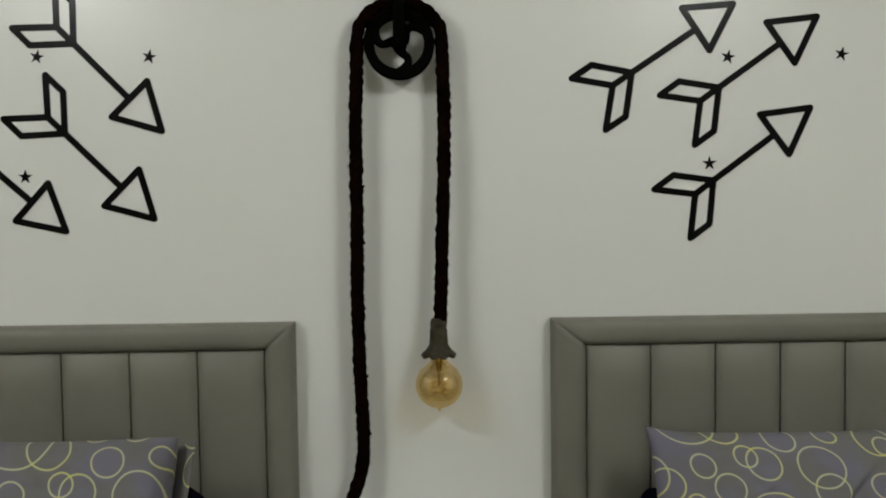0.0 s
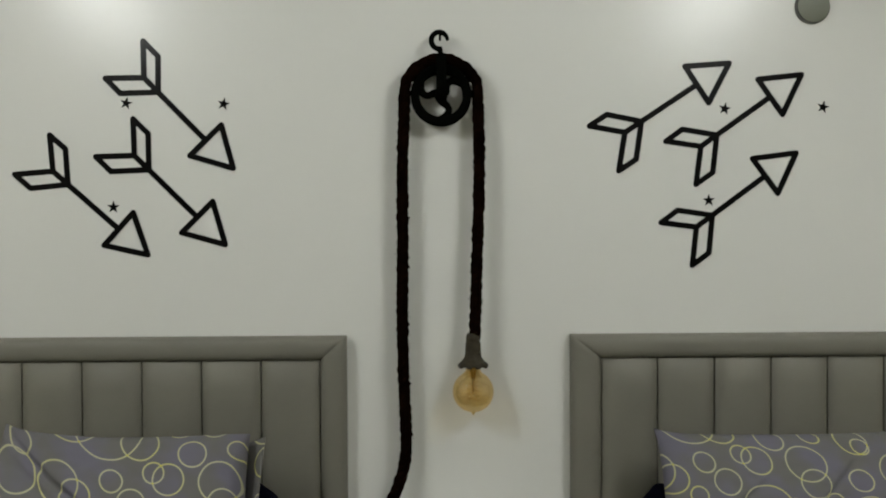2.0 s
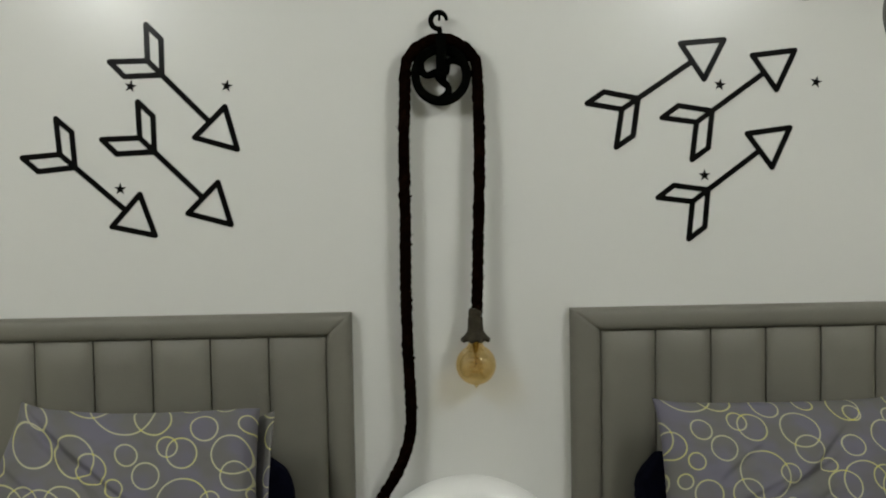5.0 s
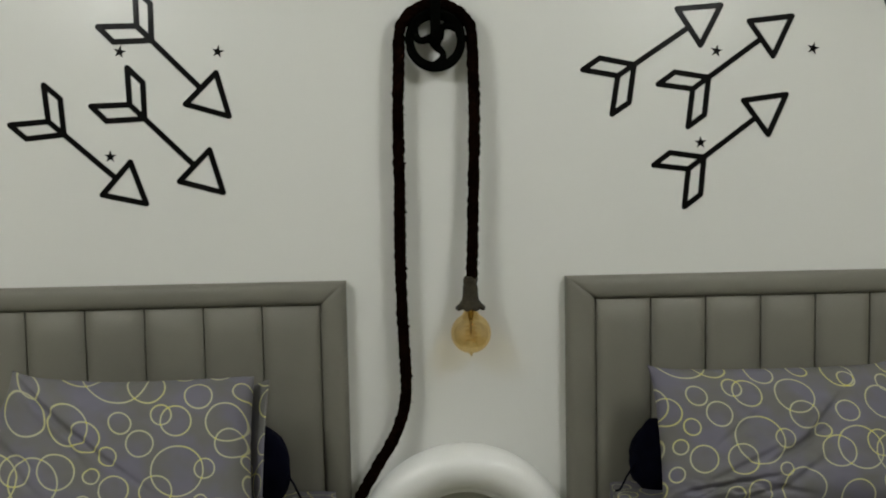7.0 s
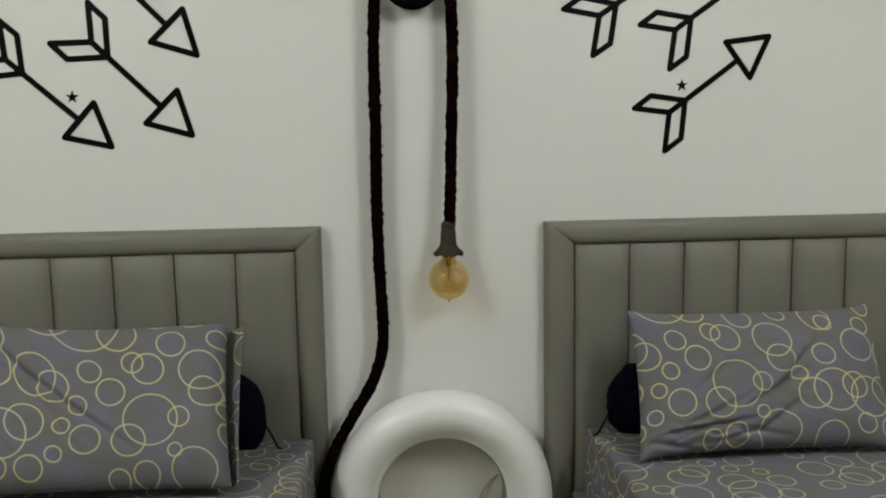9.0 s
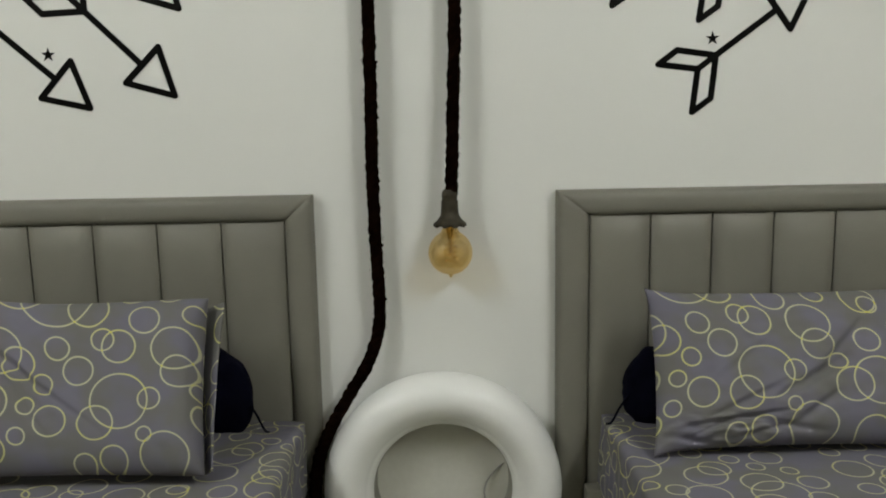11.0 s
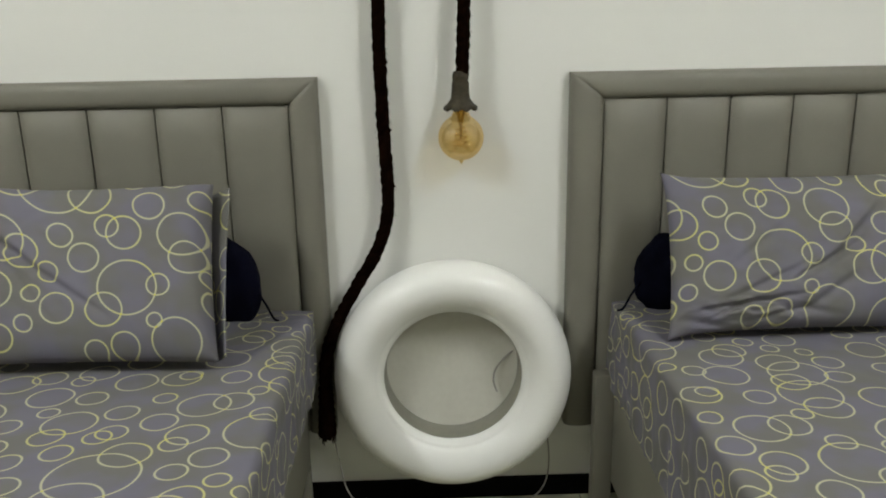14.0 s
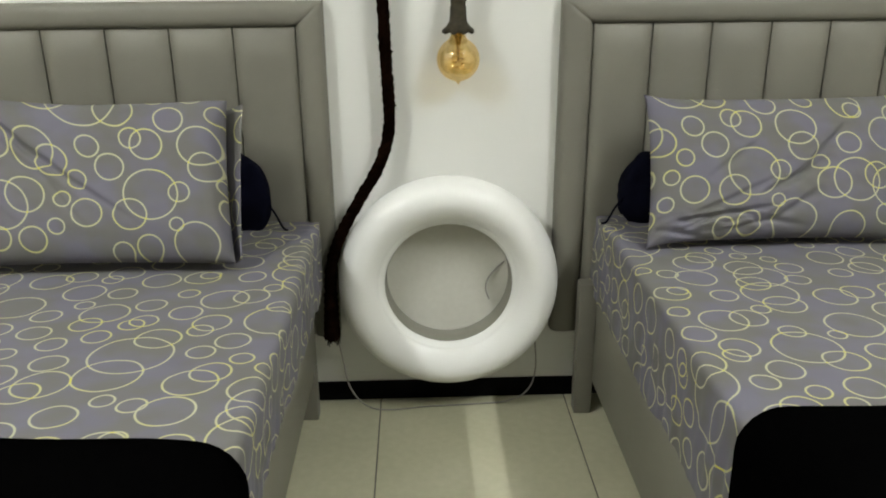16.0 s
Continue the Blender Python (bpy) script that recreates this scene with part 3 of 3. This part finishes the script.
def bed(outer, sign, edge, width, low, leg_out, BORDER, PITCH, label):
    """A bed whose headboard begins at outer and runs away from the gap by sign."""
    thing = empty("bed", (outer + sign * 0.6, 0.95, 0), label=label, category="bed", group="twin beds")
    inv = Matrix.Translation((-(outer + sign * 0.6), -0.95, 0))

    def put(name, bm, mat, parent=None, lab="", sharp=40):
        ob = part(name, bm, mat, parent or thing, lab, sharp)
        if parent is None:
            ob.matrix_parent_inverse = inv
        return ob

    far = outer + sign * (2 * BORDER + 6 * PITCH)
    x0, x1 = min(outer, far), max(outer, far)
    hb = put("headboard", box(x0 + 0.004, x1 - 0.004, NORTH - 0.016, NORTH - 0.002, HB_LOW, HB_TOP - 0.004, 0.002), MAT_LEATHER, None, "taupe leatherette headboard with vertical padded channels")

    def depth(w):
        q = 2 * w - 1
        return NORTH - 0.034 - 0.019 * math.sqrt(max(0, 1 - abs(q) ** 3)) * (0.88 + 0.12 * (1 - q * q))

    put("border", border_side(x0, x1, TOP_BORDER, depth, lambda s, w, y: (s, y, HB_TOP - w), BORDER / TOP_BORDER, BORDER / TOP_BORDER, NORTH - 0.001), MAT_LEATHER, hb)
    put("border", border_side(HB_LOW, HB_TOP, BORDER, depth, lambda s, w, y: (x0 + w, y, s), 0, TOP_BORDER / BORDER, NORTH - 0.001), MAT_LEATHER, hb)
    put("border", border_side(HB_LOW, HB_TOP, BORDER, depth, lambda s, w, y: (x1 - w, y, s), 0, TOP_BORDER / BORDER, NORTH - 0.001), MAT_LEATHER, hb)
    for k in range(6):
        c0 = x0 + BORDER + PITCH * k
        put("channel_panel", padded(c0 + 0.0020, c0 + PITCH - 0.0020, HB_LOW, HB_TOP - TOP_BORDER - 0.001, NORTH - 0.033, NORTH - 0.053), MAT_LEATHER, hb)

    e0, e1 = sorted((edge, edge + sign * width))
    put("base", box(e0, e1, 0.02, 1.925, low, 0.452, 0.012, 3), MAT_LEATHER, None, "taupe upholstered bed base")
    for lx in (e0 + 0.004 - (leg_out if sign > 0 else 0), e1 - 0.054 + (leg_out if sign < 0 else 0)):
        for ly in (0.06, 1.870):
            put("leg", box(lx, lx + 0.054, ly, ly + 0.050, 0.0, 0.446 if leg_out else 0.174, 0.004), MAT_LEATHER)
    return thing


GAP_L, GAP_R = -0.366, 0.446
bed(-0.3325, -1, -0.406, 1.035, 0.170, 0.0, 0.0755, 0.1745, "taupe upholstered single bed with channelled headboard, beside the tyre shelf")
bed(0.3325, 1, 0.457, 1.069, 0.105, 0.058, 0.087, 0.1690, "taupe upholstered single bed with channelled headboard, beside the tyre shelf")

MAT_TOP = 0.655


def mattress(edge, sign):
    e0, e1 = sorted((edge + sign * 0.014, edge + sign * 1.052))
    return tagged(part("mattress", box(e0, e1, 0.03, 1.915, 0.452, MAT_TOP - 0.008, 0.045, 4), MAT_MATTRESS), "thick pale mattress lying on the bed base", "mattress", "mattresses")


def bed_sheet(edge, sign, seed, lay, hem, rise, flare, rad):
    """A printed sheet over the mattress, with rounded edges and a hanging, rumpled side."""
    w, y1, y0 = 1.07, 1.93, 0.015
    drop = MAT_TOP - hem
    side = drop - rad
    arc = rad * math.pi / 2
    length = 2 * side + 2 * arc + (w - 2 * rad)
    ns, ny = 150, 420
    bm = bmesh.new()
    rows = []
    for i in range(ns + 1):
        s = length * i / ns
        row = []
        for j in range(ny + 1):
            y = y1 + (y0 - y1) * j / ny
            nx_ = nz_ = 0
            if s < side:
                px, pz, nx_, nz_ = 0, hem + s, -1, 0
            elif s < side + arc:
                a = (s - side) / rad
                px, pz, nx_, nz_ = rad - rad * math.cos(a), MAT_TOP - rad + rad * math.sin(a), -math.cos(a), math.sin(a)
            elif s < length - side - arc:
                px, pz, nz_ = rad + (s - side - arc), MAT_TOP, 1
            elif s < length - side:
                a = (s - (length - side - arc)) / rad
                px, pz, nx_, nz_ = w - rad + rad * math.sin(a), MAT_TOP - rad + rad * math.cos(a), math.sin(a), math.cos(a)
            else:
                px, pz, nx_, nz_ = w, hem + (length - s), 1, 0
            hang = max(0, min(1, (MAT_TOP - rad - pz) / 0.12))
            k = 0.003 * noise.noise(Vector((s * 6, y * 5, seed))) + 0.0016 * noise.noise(Vector((s * 22, y * 17, seed + 4)))
            k += hang * (0.005 * noise.noise(Vector((y * 15, s * 3, seed + 9))) + 0.003 * noise.noise(Vector((y * 42, s * 12, seed + 2))) + flare)
            k += hang * 0.0022 * math.sin(y * 105 + 5 * noise.noise(Vector((y * 6, s * 9, seed + 1)))) * (0.6 + noise.noise(Vector((y * 4, s * 5, seed + 5))))
            # tucked and rumpled round the head of the bed
            head = max(0, min(1, (y - 1.50) / 0.25))
            k += head * (0.0055 * noise.noise(Vector((s * 17, y * 9, seed + 6))) + 0.0028 * noise.noise(Vector((s * 41, y * 33, seed + 7))))
            # the top softens towards the head, where it is tucked
            k -= 0.012 * max(0, (y - 1.80) / 0.13) * (1 if nz_ > 0.5 else 0.3)
            if pz < hem + 0.09:
                low = (hem + 0.09 - pz) / 0.09
                pz += low * (0.012 * noise.noise(Vector((y * 5, seed, 1))) + rise * max(0, min(1, (1.75 - y) / 0.8)))
            row.append((edge + sign * (px + nx_ * k), y, pz + nz_ * k))
        rows.append(row)

    def printed(x, y):
        """The cloth lies with its print turned along the bed; lay says how."""
        (a, b_, c), (d, e, f) = lay
        return a * x + b_ * y + c, d * x + e * y + f

    def across(i):
        return edge + sign * (rad + length * i / ns - side - arc)

    grid(bm, rows, uvs=lambda i, j: printed(across(i), y1 + (y0 - y1) * j / ny))
    # the foot end hangs down too
    top = [i for i in range(ns + 1) if side + arc <= length * i / ns <= length - side - arc]
    foot = [[(rows[i][ny][0], y0 - 0.02 * math.sin(min(1, k / 3) * math.pi / 2) - 0.004 * noise.noise(Vector((i * 0.2, k * 0.3, seed))), rows[i][ny][2] - drop * (k / 12) ** 1.2) for i in top] for k in range(13)]
    grid(bm, foot, uvs=lambda k, i: printed(across(top[i]), y0 - drop * k / 12))
    ob = part("bed_sheet", bm, MAT_CLOTH, sharp=180)
    return tagged(ob, "mauve-grey cotton sheet with yellow ring print spread over the mattress", "bed sheet", "bed sheets")


LAY_L = ((-0.0176, 1.0375, -0.9129), (-0.9616, -0.0084, -0.1932))
LAY_R = ((0.0939, 1.0242, -0.7671), (-1.0003, 0.0891, 0.7485))
for edge, sign, seed, lay, hem, rise, flare, rad in ((GAP_L, -1, 3.0, LAY_L, 0.432, 0.045, -0.006, 0.022), (GAP_R, 1, 8.0, LAY_R, 0.406, 0.0, 0.003, 0.017)):
    mattress(edge, sign)
    bed_sheet(edge, sign, seed, lay, hem, rise, flare, rad)


def pillow(name, base, width, height, thick, lean, seed, lay, creases, flange, taper=(0.0, 0.0), ruffle=False, lift=0.0):
    """A leaning printed pillow. base: the middle of its lower edge; lay: how the print is drawn over it."""
    bm = bmesh.new()
    nu, nv = 190, 124
    tilt = Matrix.Translation(base) @ Matrix.Rotation(radians(lean), 4, "X")

    def printed(x, y):
        terms = (1, x, y, x * y, x * x, y * y)
        return tuple(sum(k * t for k, t in zip(row, terms)) for row in lay)

    def point(i, j, face):
        u, v = 2 * i / nu - 1, 2 * j / nv - 1
        x = width / 2 * u * (1 - 0.030 * (1 - v * v)) + (v + 1) / 2 * (taper[1] * (u + 1) / 2 + taper[0] * (1 - u) / 2)
        z = height / 2 * (v * (1 - 0.045 * (1 - u * u)) + 1)
        body = max(0, (1 - abs(u) ** (14 if flange and u > 0 else 3.2)) * (1 - abs(v) ** (2.6 if v > 0 else 3.0 if flange else 4.2))) ** 0.55
        z += (0.006 if flange else 0.004) * (1 - v) / 2
        z += lift * (v + 1) / 2 * max(0, -0.1 - u) ** 1.5
        ear = 0 if flange and u > 0 else (abs(u) * abs(v)) ** 9
        x, z = x + math.copysign(0.006, u) * ear, z + math.copysign(0.014, v) * ear
        t = thick / 2 * body
        if face < 0 and ruffle:
            low = max(0, min(1, (-0.58 - v) / 0.22)) * max(0, min(1, (0.0 - u) / 0.4))
            t += low * body * (0.006 * math.sin(v * 42 + 7 * noise.noise(Vector((u * 4, seed, 5)))) + 0.007 * noise.noise(Vector((u * 16 + v * 6, v * 26, seed))))
        t += body * (0.006 * noise.noise(Vector((u * 2.5, v * 2.2, seed + face))) + 0.0025 * noise.noise(Vector((u * 9, v * 7, seed + face))))
        if face < 0:
            for cu, cv, ang, ln, dep, wid in creases:
                du, dv = (u - cu) * width / 2, (v - cv) * height / 2
                c, s = math.cos(radians(ang)), math.sin(radians(ang))
                a, b_ = du * c + dv * s, -du * s + dv * c
                b_ += 0.005 * noise.noise(Vector((a * 12, seed, 3)))
                # steep on its upper side, easing out below, as a fold lies
                wide = wid * (0.65 if b_ > 0 else 1.4)
                t -= math.sqrt(body) * dep * math.exp(-(b_ / wide) ** 2) * max(0, 1 - (a / ln) ** 2)
        return (x, face * t, z)

    for face in (-1, 1):
        rows = [[tilt @ Vector(point(i, j, face)) for j in range(nv + 1)] for i in range(nu + 1)]
        grid(bm, rows, uvs=lambda i, j: printed(width * i / nu, height * j / nv))
    bmesh.ops.remove_doubles(bm, verts=bm.verts, dist=1e-5)
    ob = part("pillow", bm, MAT_CLOTH, sharp=180)
    tagged(ob, name, "pillow", "pillows")
    if flange:
        bm = bmesh.new()
        rows = []
        for i in range(9):
            t = i / 8
            row = []
            for j in range(25):
                v = j / 24
                x = width / 2 - 0.012 + t * (0.026 + 0.026 * v) + taper[1] * v
                y = 0.050 * (1 - t) + 0.008 * t - 0.006 * math.sin(math.pi * v) + 0.003 * noise.noise(Vector((t, v * 6, seed)))
                row.append(tilt @ Vector((x * (1 - 0.012 * math.sin(math.pi * v)), y, height * (0.045 + 0.940 * v))))
            rows.append(row)
        grid(bm, rows, uvs=lambda i, j: printed(width + 0.02 + 0.06 * i / 8, height * j / 24))
        fl = part("pillowcase_flap", bm, MAT_CLOTH, ob, sharp=180)
        fl.modifiers.new("cloth", "SOLIDIFY").thickness = 0.003
    return ob


pillow("mauve-grey ring-print pillow with a flap, leaning against the headboard", (-0.905, 1.494, 0.676), 0.76, 0.448, 0.150, -38, 2.0,
       ((-0.2171, 0.9514, 0.3261, -0.6634, 0.1034, 0.3103), (0.0057, -0.0049, 1.0502, 0.2374, -0.0300, -0.5076)),
       [(-0.50, 0.43, -34, 0.44, 0.0160, 0.0095), (-0.52, 0.26, -34, 0.30, 0.0090, 0.0200), (-0.80, 0.05, -30, 0.15, 0.008, 0.010), (-0.10, -0.30, -48, 0.12, 0.004, 0.009), (-0.62, -0.25, -40, 0.14, 0.005, 0.009), (0.96, 0.0, 90, 0.16, 0.005, 0.010)], True, (0.055, -0.045), lift=0.026)
pillow("rumpled mauve-grey ring-print pillow leaning against the headboard", (0.862, 1.596, 0.670), 0.70, 0.405, 0.150, -33, 5.0,
       ((0.0927, 1.0716, 0.0434, -0.2124, -0.0488, 0.1666), (-0.0111, -0.0314, 1.0696, 0.1518, 0.0772, -0.3068)),
       [(0.05, -0.22, 30, 0.12, 0.016, 0.011), (-0.52, -0.71, 6, 0.15, 0.019, 0.0065), (-0.78, -0.90, -14, 0.08, 0.016, 0.006), (-0.28, -0.84, 12, 0.09, 0.013, 0.006), (-0.66, -0.80, 20, 0.07, 0.010, 0.005), (-0.42, -0.50, 24, 0.15, 0.009, 0.011), (-0.42, 0.02, 38, 0.09, 0.008, 0.012), (0.24, 0.10, 48, 0.12, 0.012, 0.011), (0.05, -0.62, 35, 0.09, 0.010, 0.012), (-0.15, -0.78, -12, 0.12, 0.012, 0.008)], False, (0.030, 0.035), True)


def bundle(x, y, z, sx, sy, sz, seed, side):
    """A soft dark lump of folded cloth, with a loose tie."""
    bm = bmesh.new()
    bmesh.ops.create_icosphere(bm, subdivisions=4, radius=1)
    for v in bm.verts:
        p = v.co.copy()
        k = 1 + 0.16 * noise.noise(p * 1.6 + Vector((seed, 0, 0))) + 0.07 * noise.noise(p * 4 + Vector((0, seed, 0)))
        low = -0.78
        v.co = Vector((p.x * sx * k, p.y * sy * k, max(low, p.z * k) * sz))
    ob = part("cloth_pouch", bm, MAT_NAVY, sharp=180)
    ob.location = (x, y, z + 0.78 * sz)
    part("tie", tube(spline([(side * sx * 0.8, -0.02, 0), (side * (sx + 0.012), -0.03, -sz * 0.35), (side * (sx + 0.035), -0.035, -sz * 0.70), (side * (sx + 0.050), -0.03, -sz * 0.755)], 0.006), 0.003, 6), MAT_NAVY, ob)
    return tagged(ob, "soft dark navy cloth pouch tucked behind the pillow", "pouch", "navy pouches")


bundle(-0.592, 1.855, MAT_TOP - 0.006, 0.098, 0.070, 0.128, 1.3, 1)
bundle(0.592, 1.865, MAT_TOP - 0.006, 0.098, 0.065, 0.112, 6.1, -1)


def throw(edge, sign, y_head, y_foot, seed, skew):
    """A black blanket folded over the foot of the bed, hanging a little over both sides."""
    w, th, rad, hang = 1.07 + 0.04, 0.055, 0.075, 0.20
    ex = edge - sign * 0.026
    bm = bmesh.new()
    rows = []
    ns, ny = 70, 24
    side, arc = hang - rad, rad * math.pi / 2
    length = 2 * side + 2 * arc + w - 2 * rad
    top = MAT_TOP + th
    for i in range(ns + 1):
        s = length * i / ns
        if s < side:
            px, pz, nx_, nz_ = 0, top - hang + s, -1, 0
        elif s < side + arc:
            a = (s - side) / rad
            px, pz, nx_, nz_ = rad - rad * math.cos(a), top - rad + rad * math.sin(a), -math.cos(a), math.sin(a)
        elif s < length - side - arc:
            px, pz, nx_, nz_ = rad + s - side - arc, top, 0, 1
        elif s < length - side:
            a = (s - (length - side - arc)) / rad
            px, pz, nx_, nz_ = w - rad + rad * math.sin(a), top - rad + rad * math.cos(a), math.sin(a), math.cos(a)
        else:
            px, pz, nx_, nz_ = w, top - hang + length - s, 1, 0
        row = []
        # round over from the underside at the head edge to the underside at the foot edge
        for j in range(ny + 1):
            t = j / ny
            y = y_head + (y_foot - y_head) * t
            dip = max(0, 1 - min(t, 1 - t) / 0.06)
            k = -0.052 * (1 - math.sqrt(max(0, 1 - dip * dip))) * (0.55 if nz_ < 0.5 else 1) + 0.006 * noise.noise(Vector((s * 5, y * 6, seed)))
            row.append((ex + sign * (px + nx_ * k), y - skew * max(0, 1 - px / 0.5) ** 2 * (1 - t) + 0.010 * noise.noise(Vector((s * 3, seed, 2))) * (1 - t), pz + nz_ * k))
        rows.append(row)
    grid(bm, rows)
    return tagged(part("blanket", bm, MAT_BLACK, sharp=180), "thick black blanket folded across the foot of the bed", "blanket", "black blankets")


throw(GAP_L, -1, 0.745, 0.10, 1.0, 0.035)
throw(GAP_R, 1, 0.775, 0.10, 2.0, 0.0)

# ---- floor ----
floor = tagged(part("floor", box(WEST - 0.15, EAST + 0.15, SOUTH - 0.15, NORTH + 0.15, -0.12, -0.004), MAT_GROUT), "cream glazed tile floor with thin dark joints", "floor", kind="structure")
TILE, JOINT, X0, Y0 = 0.606, 0.004, -0.214, 1.392
x_lines = sorted({WEST, EAST, *[X0 + TILE * k for k in range(-6, 8) if WEST + 0.02 < X0 + TILE * k < EAST - 0.02]})
y_lines = sorted({SOUTH, NORTH, *[Y0 + TILE * k for k in range(-8, 4) if SOUTH + 0.02 < Y0 + TILE * k < NORTH - 0.02]})
shared = {}
for xa, xb in zip(x_lines, x_lines[1:]):
    for ya, yb in zip(y_lines, y_lines[1:]):
        key = (round(xb - xa, 3), round(yb - ya, 3))
        if key not in shared:
            me = bpy.data.meshes.new("tile")
            bm = box(-(xb - xa - JOINT) / 2, (xb - xa - JOINT) / 2, -(yb - ya - JOINT) / 2, (yb - ya - JOINT) / 2, -0.010, 0.0, 0.0012, 1)
            bm.to_mesh(me)
            bm.free()
            me.materials.append(MAT_TILE)
            shared[key] = me
        t = new("tile", shared[key])
        t.location = ((xa + xb) / 2, (ya + yb) / 2, 0)
        t.parent = floor
